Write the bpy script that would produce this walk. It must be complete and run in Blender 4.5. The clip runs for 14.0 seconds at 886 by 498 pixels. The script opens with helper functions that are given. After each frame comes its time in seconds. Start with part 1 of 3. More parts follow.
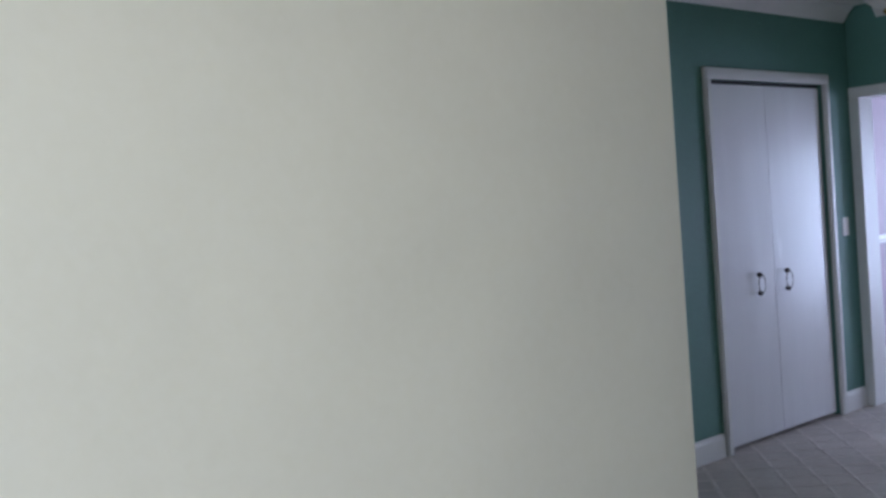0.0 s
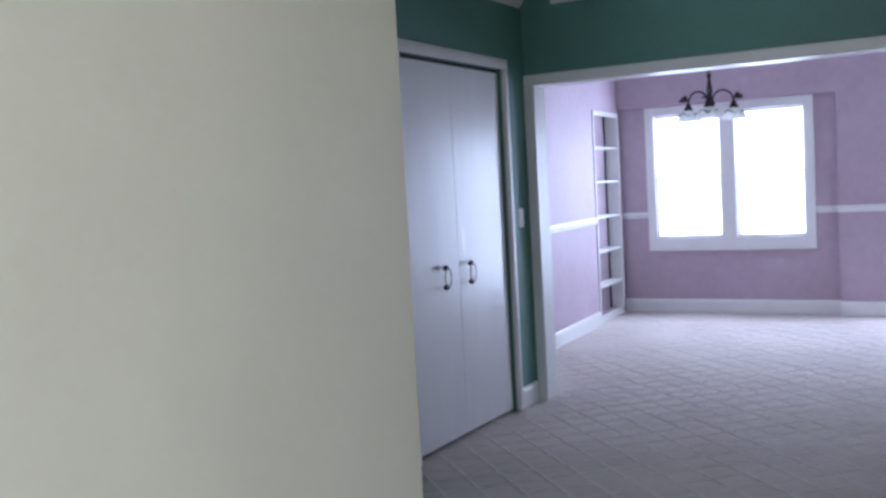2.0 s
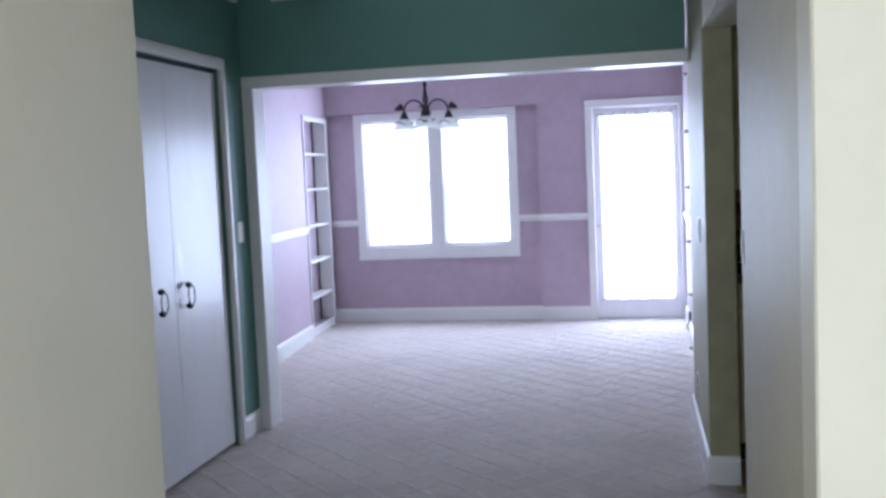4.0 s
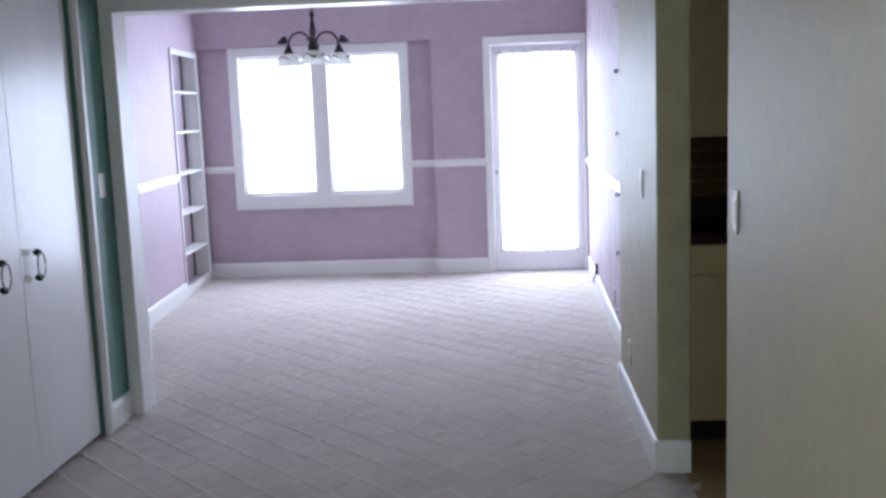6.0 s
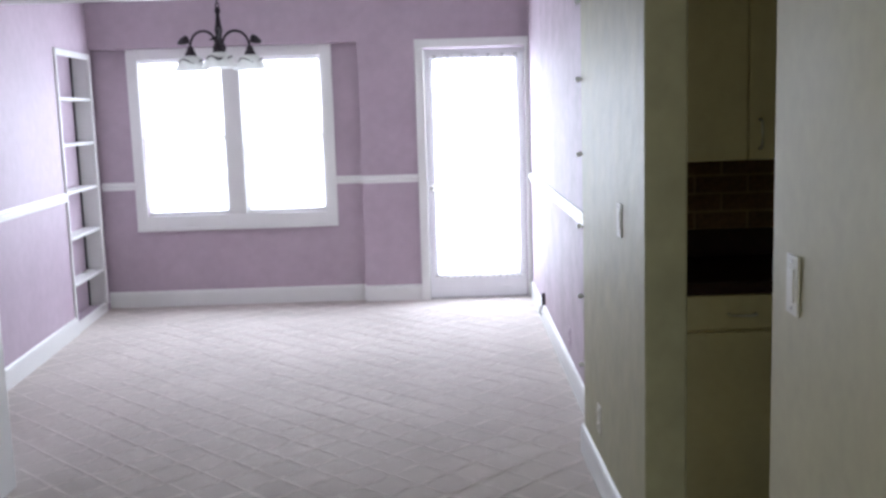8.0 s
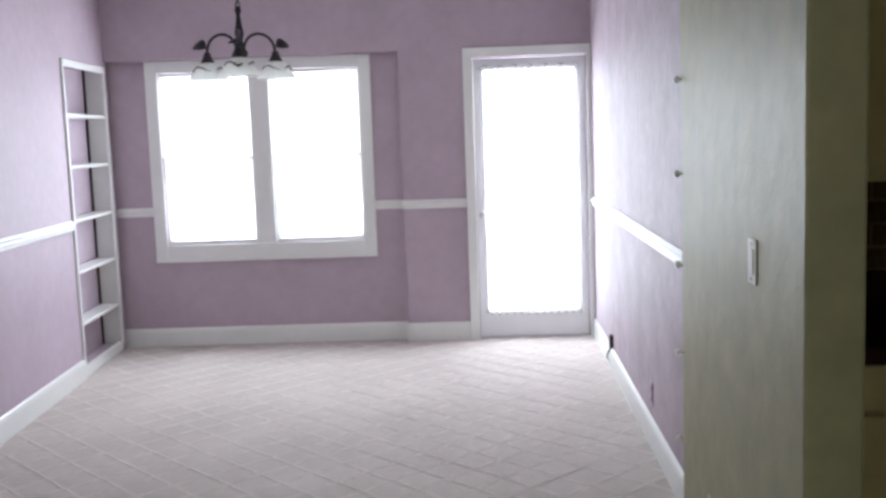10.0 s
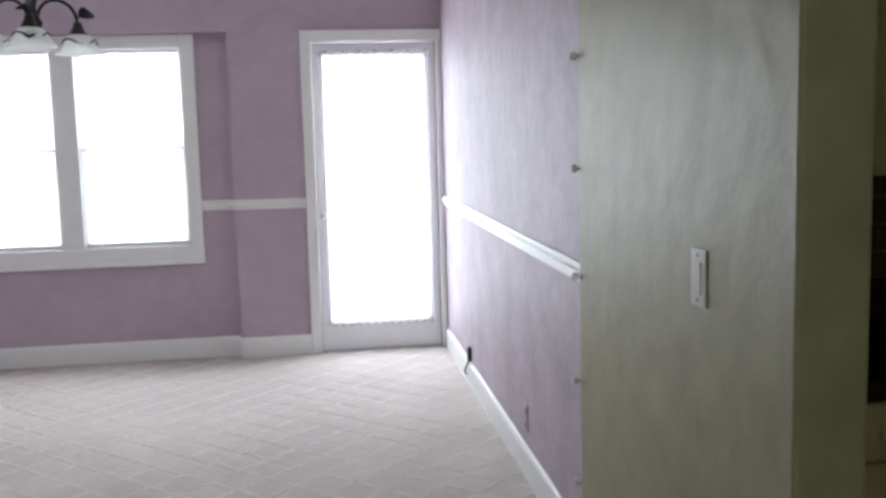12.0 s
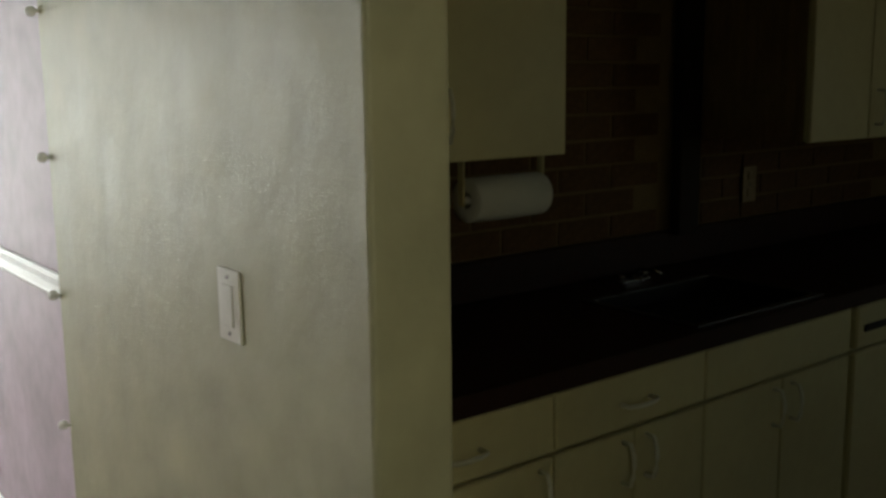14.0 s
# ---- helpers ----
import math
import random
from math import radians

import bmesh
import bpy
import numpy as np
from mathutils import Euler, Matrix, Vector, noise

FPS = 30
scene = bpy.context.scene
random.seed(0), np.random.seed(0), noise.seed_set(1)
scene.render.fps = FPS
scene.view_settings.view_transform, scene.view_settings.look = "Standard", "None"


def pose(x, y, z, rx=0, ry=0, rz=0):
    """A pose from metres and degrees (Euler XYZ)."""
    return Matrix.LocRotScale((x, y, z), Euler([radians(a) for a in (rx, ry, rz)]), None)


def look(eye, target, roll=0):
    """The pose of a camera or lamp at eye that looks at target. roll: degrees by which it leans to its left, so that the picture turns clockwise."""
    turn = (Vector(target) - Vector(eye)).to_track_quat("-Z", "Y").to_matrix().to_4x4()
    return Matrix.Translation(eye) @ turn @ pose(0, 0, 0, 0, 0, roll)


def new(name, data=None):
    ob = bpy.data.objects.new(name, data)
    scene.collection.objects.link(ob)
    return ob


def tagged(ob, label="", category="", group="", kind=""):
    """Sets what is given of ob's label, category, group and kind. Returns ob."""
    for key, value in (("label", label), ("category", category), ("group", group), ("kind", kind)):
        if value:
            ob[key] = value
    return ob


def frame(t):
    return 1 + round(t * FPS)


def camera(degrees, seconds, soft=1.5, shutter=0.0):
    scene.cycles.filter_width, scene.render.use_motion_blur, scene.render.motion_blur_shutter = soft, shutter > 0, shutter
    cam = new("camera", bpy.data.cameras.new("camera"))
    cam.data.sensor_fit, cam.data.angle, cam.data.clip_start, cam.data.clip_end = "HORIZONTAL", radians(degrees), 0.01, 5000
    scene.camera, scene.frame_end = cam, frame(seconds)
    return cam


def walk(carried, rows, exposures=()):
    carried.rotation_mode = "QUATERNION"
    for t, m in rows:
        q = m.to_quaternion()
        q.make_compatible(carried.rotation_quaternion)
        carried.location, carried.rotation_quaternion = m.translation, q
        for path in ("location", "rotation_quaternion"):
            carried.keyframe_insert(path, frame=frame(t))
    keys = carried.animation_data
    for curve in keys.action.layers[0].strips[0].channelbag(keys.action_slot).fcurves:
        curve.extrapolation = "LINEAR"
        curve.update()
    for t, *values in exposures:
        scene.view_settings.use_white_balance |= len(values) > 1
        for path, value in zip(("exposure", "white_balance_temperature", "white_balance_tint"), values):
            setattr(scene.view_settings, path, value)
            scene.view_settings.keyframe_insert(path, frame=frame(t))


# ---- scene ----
cam = camera(48.5, 14.0, soft=2.9)
PATH = [
    (0, (-0.008, -0.144, 1.43), (-1.551, 1.126, 1.361), -4.2),
    (0.5, (-0.236, -0.158, 1.427), (-1.658, 1.248, 1.352), -4.8),
    (1, (-0.417, -0.008, 1.385), (-1.711, 1.514, 1.293), -4.4),
    (1.5, (-0.583, 0.2, 1.421), (-1.718, 1.841, 1.292), -2.9),
    (2, (-0.66, 0.263, 1.386), (-1.636, 2.004, 1.26), -3.1),
    (2.5, (-0.799, 0.424, 1.436), (-1.607, 2.248, 1.296), -3.1),
    (3, (-0.892, 0.496, 1.428), (-1.531, 2.386, 1.292), -2.8),
    (3.5, (-0.961, 0.518, 1.426), (-1.451, 2.453, 1.292), -2.8),
    (4, (-1.014, 0.565, 1.457), (-1.397, 2.521, 1.302), -2.5),
    (6.5, (-1.327, 1.465, 1.481), (-1.401, 3.441, 1.184), -1.9),
    (7, (-1.339, 1.676, 1.476), (-1.357, 3.654, 1.181), -1.7),
    (7.5, (-1.366, 1.837, 1.501), (-1.344, 3.816, 1.211), -1.9),
    (8, (-1.349, 2.112, 1.521), (-1.328, 4.092, 1.24), -1.8),
    (8.5, (-1.341, 2.398, 1.486), (-1.346, 4.382, 1.238), -1.6),
    (10.8, (-1.442, 3.224, 1.461), (-1.51, 5.21, 1.231), -2.2),
    (11, (-1.445, 3.297, 1.452), (-1.481, 5.283, 1.219), -2.1),
    (11.5, (-1.507, 3.443, 1.433), (-1.397, 5.426, 1.198), -1.6),
    (12, (-1.491, 3.598, 1.438), (-1.205, 5.562, 1.194), -1.5),
    (12.5, (-1.455, 3.735, 1.419), (-0.95, 5.653, 1.168), -1.1),
    (13, (-1.377, 3.882, 1.414), (-0.635, 5.719, 1.14), -1.3),
    (13.5, (-1.355, 4.002, 1.49), (-0.374, 5.709, 1.134), -1.6),
    (14, (-1.381, 4.072, 1.464), (-0.149, 5.612, 1.132), -0.7),
]
walk(cam, [(t, look(eye, target, roll)) for t, eye, target, roll in PATH],
     exposures=[(0.0, 0.62, 5150, 15), (2.5, 0.70, 5250, 14), (4.0, 0.74, 5300, 13), (8.0, 0.80, 6050, 9), (11.0, 0.45, 6350, 5), (12.5, 0.34, 6350, 4), (13.0, 0.30, 6350, 3), (14.0, 0.76, 7300, -2)])

# ---------------- world and light ----------------
world = bpy.data.worlds.new("sky")
scene.world = world
world.use_nodes = True
wn = world.node_tree.nodes
sky = wn.new("ShaderNodeTexSky")
sky.sky_type, sky.sun_disc = "NISHITA", False
sky.sun_elevation, sky.sun_rotation = radians(50), radians(190)
world.node_tree.links.new(sky.outputs[0], wn["Background"].inputs[0])
wn["Background"].inputs[1].default_value = 0.12

sun = new("sun", bpy.data.lights.new("sun", "SUN"))
sun.data.energy, sun.data.angle, sun.data.color = 2.5, radians(0.5), (1.0, 0.95, 0.88)
sun.matrix_world = look((0, -6, 9), (0, 0, 0))


def window_light(name, place, target, width, height, watts, color):
    """The sky's light in a window's opening."""
    lamp = new(name, bpy.data.lights.new(name, "AREA"))
    lamp.data.shape, lamp.data.size, lamp.data.size_y = "RECTANGLE", width, height
    lamp.data.energy, lamp.data.color = watts, color
    lamp.matrix_world = look(place, target)
    return lamp


DAY = (0.86, 0.90, 1.0)
window_light("window_light_dining", (-2.90, 10.16, 1.36), (-2.90, 0, 1.30), 1.46, 1.26, 37, DAY)
window_light("window_light_door", (-0.98, 10.12, 1.06), (-0.98, 0, 1.0), 0.70, 1.76, 24, DAY)
window_light("window_light_living_east", (3.06, -0.6, 1.45), (-2, -0.6, 1.40), 2.2, 1.5, 21, (1.0, 0.98, 0.93))
window_light("window_light_living_south", (-0.7, -3.25, 1.45), (-0.7, 2, 1.40), 2.6, 1.5, 65, (1.0, 0.98, 0.93))
window_light("window_light_kitchen", (2.95, 3.4, 1.5), (0, 3.6, 1.3), 0.9, 0.9, 0.48, (1.0, 0.97, 0.76))

# ---------------- materials ----------------


def mat(name, color, rough=0.6, metal=0.0, var=0.06, scale=4.0, grain=60.0, bump=0.08, stretch=(1, 1, 1), coat=0.0,
        low_color=None, depth=0.004, spec=0.5):
    m = bpy.data.materials.new(name)
    m.use_nodes = True
    nt = m.node_tree
    n, l = nt.nodes, nt.links
    b = n["Principled BSDF"]
    tc = n.new("ShaderNodeTexCoord")
    mp = n.new("ShaderNodeMapping")
    mp.inputs["Scale"].default_value = stretch
    l.new(tc.outputs["Object"], mp.inputs[0])
    big, fine = n.new("ShaderNodeTexNoise"), n.new("ShaderNodeTexNoise")
    big.inputs["Scale"].default_value, big.inputs["Detail"].default_value = scale, 5
    fine.inputs["Scale"].default_value, fine.inputs["Detail"].default_value = grain, 4
    l.new(mp.outputs[0], big.inputs["Vector"])
    l.new(mp.outputs[0], fine.inputs["Vector"])
    ramp = n.new("ShaderNodeValToRGB")
    ramp.color_ramp.elements[0].position, ramp.color_ramp.elements[1].position = 0.3, 0.7
    lo = [max(0.0, c * (1 - var)) for c in (low_color or color)]
    hi = [min(1.0, c * (1 + var)) for c in color]
    ramp.color_ramp.elements[0].color, ramp.color_ramp.elements[1].color = (*lo, 1), (*hi, 1)
    l.new(big.outputs[0], ramp.inputs[0])
    mix = n.new("ShaderNodeMixRGB")
    mix.blend_type, mix.inputs[0].default_value = "OVERLAY", min(1.0, var * 2)
    l.new(ramp.outputs[0], mix.inputs[1])
    l.new(fine.outputs[0], mix.inputs[2])
    l.new(mix.outputs[0], b.inputs["Base Color"])
    mr = n.new("ShaderNodeMapRange")
    mr.inputs[3].default_value, mr.inputs[4].default_value = max(0.03, rough - 0.08), min(1.0, rough + 0.08)
    l.new(big.outputs[0], mr.inputs[0])
    l.new(mr.outputs[0], b.inputs["Roughness"])
    b.inputs["Metallic"].default_value = metal
    b.inputs["Coat Weight"].default_value = coat
    b.inputs["Specular IOR Level"].default_value = spec
    if bump:
        bp = n.new("ShaderNodeBump")
        bp.inputs["Strength"].default_value, bp.inputs["Distance"].default_value = bump, depth
        l.new(fine.outputs[0], bp.inputs["Height"])
        l.new(bp.outputs[0], b.inputs["Normal"])
    return m


M_CREAM = mat("cream_wall_paint", (0.70, 0.675, 0.545), 0.55, var=0.03, scale=2.2, grain=28, bump=0.14, depth=0.006)
# darker copy of the cream paint; the side wall's shade is in the colour
M_CREAM_SHADED = mat("cream_paint_shaded", (0.53, 0.49, 0.335), 0.62, var=0.05, scale=3, grain=24, bump=0.12, spec=0.4)
# darker blotches imitate the uneven sheen of bumpy glossy paint
M_MAUVE_SHEEN = mat("mauve_paint_blotched_sheen", (0.46, 0.375, 0.43), 0.60, var=0.08, scale=4, grain=16, bump=0.20, depth=0.006, low_color=(0.40, 0.33, 0.365))
# cream like the other walls, its dimmer light put into a darker base colour
M_PIER_SHADED = mat("uneven_cream_plaster_shaded", (0.35, 0.330, 0.200), 0.5, var=0.09, scale=7, grain=11, bump=0.40, depth=0.010)
M_TEAL = mat("teal_wall_paint", (0.125, 0.265, 0.225), 0.55, var=0.05, scale=3, grain=50, bump=0.15)
M_MAUVE = mat("mauve_sponged_paint", (0.475, 0.385, 0.45), 0.64, var=0.055, scale=2.5, grain=14, bump=0.22, depth=0.006)
M_TRIM = mat("white_trim_gloss", (0.80, 0.80, 0.78), 0.35, var=0.02, scale=6, grain=40, bump=0.06)
M_DOOR = mat("white_door_satin", (0.86, 0.86, 0.88), 0.24, var=0.02, scale=3, grain=20, bump=0.06, stretch=(4, 4, 0.5))
M_CEIL = mat("ceiling_white", (0.75, 0.74, 0.70), 0.85, var=0.03, scale=2, grain=70, bump=0.25)
M_CARPET = mat("beige_sculpted_carpet", (0.56, 0.505, 0.465), 0.97, var=0.10, scale=1.6, grain=200, bump=0.55, depth=0.005)
M_RIDGE = mat("beige_carpet_rib", (0.68, 0.62, 0.575), 0.97, var=0.08, scale=9, grain=260, bump=0.9, depth=0.005)
M_VINYL = mat("tan_vinyl_floor", (0.38, 0.27, 0.14), 0.4, var=0.12, scale=5, grain=60, bump=0.1)
# black for dishwasher parts, and for shade in closet, track and shelf gap
M_BLACK = mat("flat_black_and_shade", (0.012, 0.012, 0.014), 0.7, var=0.05, bump=0)
M_PEWTER = mat("aged_pewter", (0.26, 0.25, 0.24), 0.38, metal=0.9, var=0.15, scale=60, grain=200, bump=0.1)
M_BRONZE = mat("oil_rubbed_bronze", (0.022, 0.013, 0.019), 0.5, metal=0.25, var=0.2, scale=40, grain=200, bump=0.15)
M_BRASS = mat("polished_brass", (0.62, 0.42, 0.14), 0.25, metal=1.0, var=0.08, scale=20, bump=0)
M_PLATE = mat("white_plastic_plate", (0.74, 0.74, 0.70), 0.35, var=0.02, scale=20, bump=0)
M_PLATE_CREAM = mat("painted_over_plate", (0.60, 0.58, 0.50), 0.38, var=0.03, scale=20, bump=0.05)
M_CAB = mat("cream_cabinet_paint", (0.62, 0.55, 0.30), 0.45, var=0.05, scale=4, grain=30, bump=0.08)
M_COUNTER = mat("dark_laminate_counter", (0.030, 0.011, 0.007), 0.5, var=0.25, scale=30, grain=160, bump=0.05, spec=0.2)
M_BRICK = mat("brown_brick_tile", (0.13, 0.064, 0.024), 0.75, spec=0.3, var=0.25, scale=9, grain=70, bump=0.3)
M_MORTAR = mat("tan_mortar", (0.22, 0.14, 0.06), 0.9, var=0.1, scale=20, grain=120, bump=0.3)
# dark wood of toe kicks and towel mount, also the kitchen's shadow strip
M_DARKWOOD_SHADOW = mat("dark_wood_and_shadow_strip", (0.022, 0.012, 0.008), 0.6, spec=0.2, var=0.3, scale=6, grain=40, bump=0.2, stretch=(8, 8, 1))
M_ENAMEL = mat("black_enamel", (0.012, 0.011, 0.011), 0.5, spec=0.15, var=0.1, bump=0)
M_RIM = mat("dull_dark_steel", (0.16, 0.16, 0.16), 0.45, metal=1.0, var=0.1, scale=30, grain=200, bump=0.05)
M_BROWN = mat("brown_cabinet_side", (0.20, 0.12, 0.05), 0.6, spec=0.25, var=0.2, scale=6, grain=40, bump=0.1, stretch=(8, 8, 1))
M_STEEL = mat("brushed_steel", (0.55, 0.55, 0.56), 0.25, metal=1.0, var=0.05, scale=30, grain=200, bump=0.05)
M_PAPER = mat("white_paper_towel", (0.72, 0.70, 0.62), 0.95, var=0.03, scale=20, grain=180, bump=0.5)
M_PULL = mat("brushed_nickel_pull", (0.74, 0.71, 0.58), 0.35, metal=0.15, var=0.05, scale=60, bump=0)
M_OUT = mat("outdoor_lawn", (0.10, 0.13, 0.06), 0.95, var=0.3, scale=2, grain=20, bump=0.5)


def glass(name):
    m = bpy.data.materials.new(name)
    m.use_nodes = True
    b = m.node_tree.nodes["Principled BSDF"]
    b.inputs["Base Color"].default_value = (1, 1, 1, 1)
    b.inputs["Roughness"].default_value, b.inputs["IOR"].default_value = 0.02, 1.45
    b.inputs["Transmission Weight"].default_value = 1.0
    return m


def sheer(name, color, clear):
    m = bpy.data.materials.new(name)
    m.use_nodes = True
    n, l = m.node_tree.nodes, m.node_tree.links
    n.remove(n["Principled BSDF"])
    tr, tl, mx = n.new("ShaderNodeBsdfTransparent"), n.new("ShaderNodeBsdfTranslucent"), n.new("ShaderNodeMixShader")
    df, mx2 = n.new("ShaderNodeBsdfDiffuse"), n.new("ShaderNodeMixShader")
    weave = n.new("ShaderNodeTexNoise")
    weave.inputs["Scale"].default_value = 90
    tl.inputs[0].default_value = df.inputs[0].default_value = (*color, 1)
    mr = n.new("ShaderNodeMapRange")
    mr.inputs[3].default_value, mr.inputs[4].default_value = 1 - clear - 0.1, 1 - clear + 0.1
    l.new(weave.outputs[0], mr.inputs[0])
    mx2.inputs[0].default_value = 0.5
    l.new(tl.outputs[0], mx2.inputs[1])
    l.new(df.outputs[0], mx2.inputs[2])
    l.new(mr.outputs[0], mx.inputs[0])
    l.new(tr.outputs[0], mx.inputs[1])
    l.new(mx2.outputs[0], mx.inputs[2])
    l.new(mx.outputs[0], n["Material Output"].inputs[0])
    return m


M_GLASS = glass("window_glass")
M_BLIND = sheer("white_blind_fabric", (0.92, 0.92, 0.92), 0.6)
M_LACE = sheer("white_sheer_curtain", (0.92, 0.92, 0.94), 0.6)
M_PIN = mat("white_glossy_plastic", (0.88, 0.88, 0.87), 0.2, var=0.01, bump=0)
M_SHADE = sheer("frosted_shade_glass", (0.93, 0.94, 0.91), 0.14)

# ---------------- mesh helpers ----------------


def box(bm, a, b, bevel=0.0, seg=1):
    ret = bmesh.ops.create_cube(bm, size=1)
    vs = ret["verts"]
    bmesh.ops.scale(bm, vec=[b[i] - a[i] for i in range(3)], verts=vs)
    bmesh.ops.translate(bm, vec=[(b[i] + a[i]) / 2 for i in range(3)], verts=vs)
    if bevel:
        es = list({e for v in vs for e in v.link_edges})
        bmesh.ops.bevel(bm, geom=es, offset=bevel, segments=seg, affect="EDGES", profile=0.5)
    return bm


def boxes(*items, bevel=0.0, seg=1):
    bm = bmesh.new()
    for a, b in items:
        box(bm, a, b, bevel, seg)
    return bm


def prism(poly, z0, z1):
    bm = bmesh.new()
    lo = [bm.verts.new((x, y, z0)) for x, y in poly]
    hi = [bm.verts.new((x, y, z1)) for x, y in poly]
    k = len(poly)
    bm.faces.new(lo[::-1])
    bm.faces.new(hi)
    for i in range(k):
        bm.faces.new((lo[i], lo[(i + 1) % k], hi[(i + 1) % k], hi[i]))
    bmesh.ops.recalc_face_normals(bm, faces=bm.faces)
    return bm


def sweep(profile, length, axis="x"):
    """A moulding: profile of (out, up) drawn along an axis from 0 to length."""
    bm = bmesh.new()
    rings = []
    for s in (0, length):
        rings.append([bm.verts.new((s, o, u) if axis == "x" else (o, s, u)) for o, u in profile])
    k = len(profile)
    bm.faces.new(rings[0])
    bm.faces.new(rings[1][::-1])
    for i in range(k):
        bm.faces.new((rings[0][i], rings[1][i], rings[1][(i + 1) % k], rings[0][(i + 1) % k]))
    bmesh.ops.recalc_face_normals(bm, faces=bm.faces)
    return bm


def tube(points, radius, sides=8, close=False):
    bm = bmesh.new()
    pts = [Vector(p) for p in points]
    rings = []
    for i, p in enumerate(pts):
        d = (pts[(i + 1) % len(pts)] if close or i < len(pts) - 1 else p) - (pts[i - 1] if close or i > 0 else p)
        q = d.to_track_quat("Z", "Y")
        r = radius[i] if isinstance(radius, (list, tuple)) else radius
        rings.append([bm.verts.new(p + q @ Vector((r * math.cos(a), r * math.sin(a), 0)))
                      for a in (2 * math.pi * j / sides for j in range(sides))])
    pairs = list(zip(rings, rings[1:])) + ([(rings[-1], rings[0])] if close else [])
    for a, b in pairs:
        for j in range(sides):
            bm.faces.new((a[j], a[(j + 1) % sides], b[(j + 1) % sides], b[j]))
    if not close:
        bm.faces.new(rings[0][::-1])
        bm.faces.new(rings[-1])
    bmesh.ops.recalc_face_normals(bm, faces=bm.faces)
    for f in bm.faces:
        f.smooth = True
    return bm


def lathe(profile, sides=28, wave=0.0, lobes=8):
    bm = bmesh.new()
    rings = []
    for k, (r, z) in enumerate(profile):
        ring = []
        for j in range(sides):
            a = 2 * math.pi * j / sides
            w = wave * max(0, 1 - k / (len(profile) * 0.5)) * math.cos(lobes * a)
            ring.append(bm.verts.new(((r + w * 0.5) * math.cos(a), (r + w * 0.5) * math.sin(a), z + w)))
        rings.append(ring)
    for a, b in zip(rings, rings[1:]):
        for j in range(sides):
            bm.faces.new((a[j], a[(j + 1) % sides], b[(j + 1) % sides], b[j]))
    for f in bm.faces:
        f.smooth = True
    return bm


def finish(name, bm, material):
    me = bpy.data.meshes.new(name)
    bm.to_mesh(me)
    bm.free()
    me.materials.append(material)
    return new(name, me)


def part(name, bm, material, parent, label=""):
    ob = finish(name, bm, material)
    ob.parent = parent
    return tagged(ob, label=label) if label else ob


def empty(name, m=None, **tags):
    ob = new(name)
    ob.empty_display_size = 0.05
    if m is not None:
        ob.matrix_world = m
    return tagged(ob, **tags)


def structure(name, bm, material, label, m=None):
    ob = finish(name, bm, material)
    if m is not None:
        ob.matrix_world = m
    return tagged(ob, label=label, category=name.split("_")[0], kind="structure")


# ---------------- plan ----------------
CEIL = 2.72               # dining room ceiling and top of the walls
HALL_CEIL = 2.56          # lower ceiling of hall, living room and kitchen
CLOSET_X = -3.20          # face of the closet wall
HEAD_Y = 5.94             # front of the wall with the wide opening
FAR_Y = 9.95              # face of the pier and soffit of the window wall
REC_Y = 10.03             # face of the recessed window bay
RIGHT_X = -0.55           # mauve wall
PIER_X = -0.705           # cream wall stub
RIGHT = pose(-0.548, 9.95, 0, 0, 0, -1.2)  # mauve wall on the door side, slightly out of square
LEFT = pose(-3.98, 9.95, 0, 0, 0, 3.85)   # mauve wall on the shelf side, slightly out of square

# ---------------- floors and ceiling ----------------
floor = structure("floor", prism([(-2.24, -3.25), (3.08, -3.25), (3.08, 2.06), (-0.60, 2.06), (-0.60, 6.0), (-0.44, 6.0), (-0.44, 10.05), (-4.15, 10.05), (-4.0, 6.0), (-3.9, 6.0), (-3.9, 1.62), (-2.24, 1.62)], -0.12, 0.0),
                  M_CARPET, "beige sculpted carpet with a raised diamond lattice")
structure("floor_kitchen", boxes(((-0.598, 2.062, -0.12), (3.0, 6.04, -0.004))), M_VINYL, "tan vinyl kitchen floor in shade")
structure("ceiling_dining", boxes(((-4.3, 6.03, CEIL), (3.12, 10.17, CEIL + 0.12))), M_CEIL, "white painted dining room ceiling")
structure("ceiling_hall", boxes(((-4.3, -3.31, HALL_CEIL), (3.13, 6.03, CEIL + 0.12))), M_CEIL, "white painted ceiling of hall and living room")
structure("ground", boxes(((-60, 10.4, -0.5), (60, 120, -0.4))), M_OUT, "green lawn beyond the dining room windows")


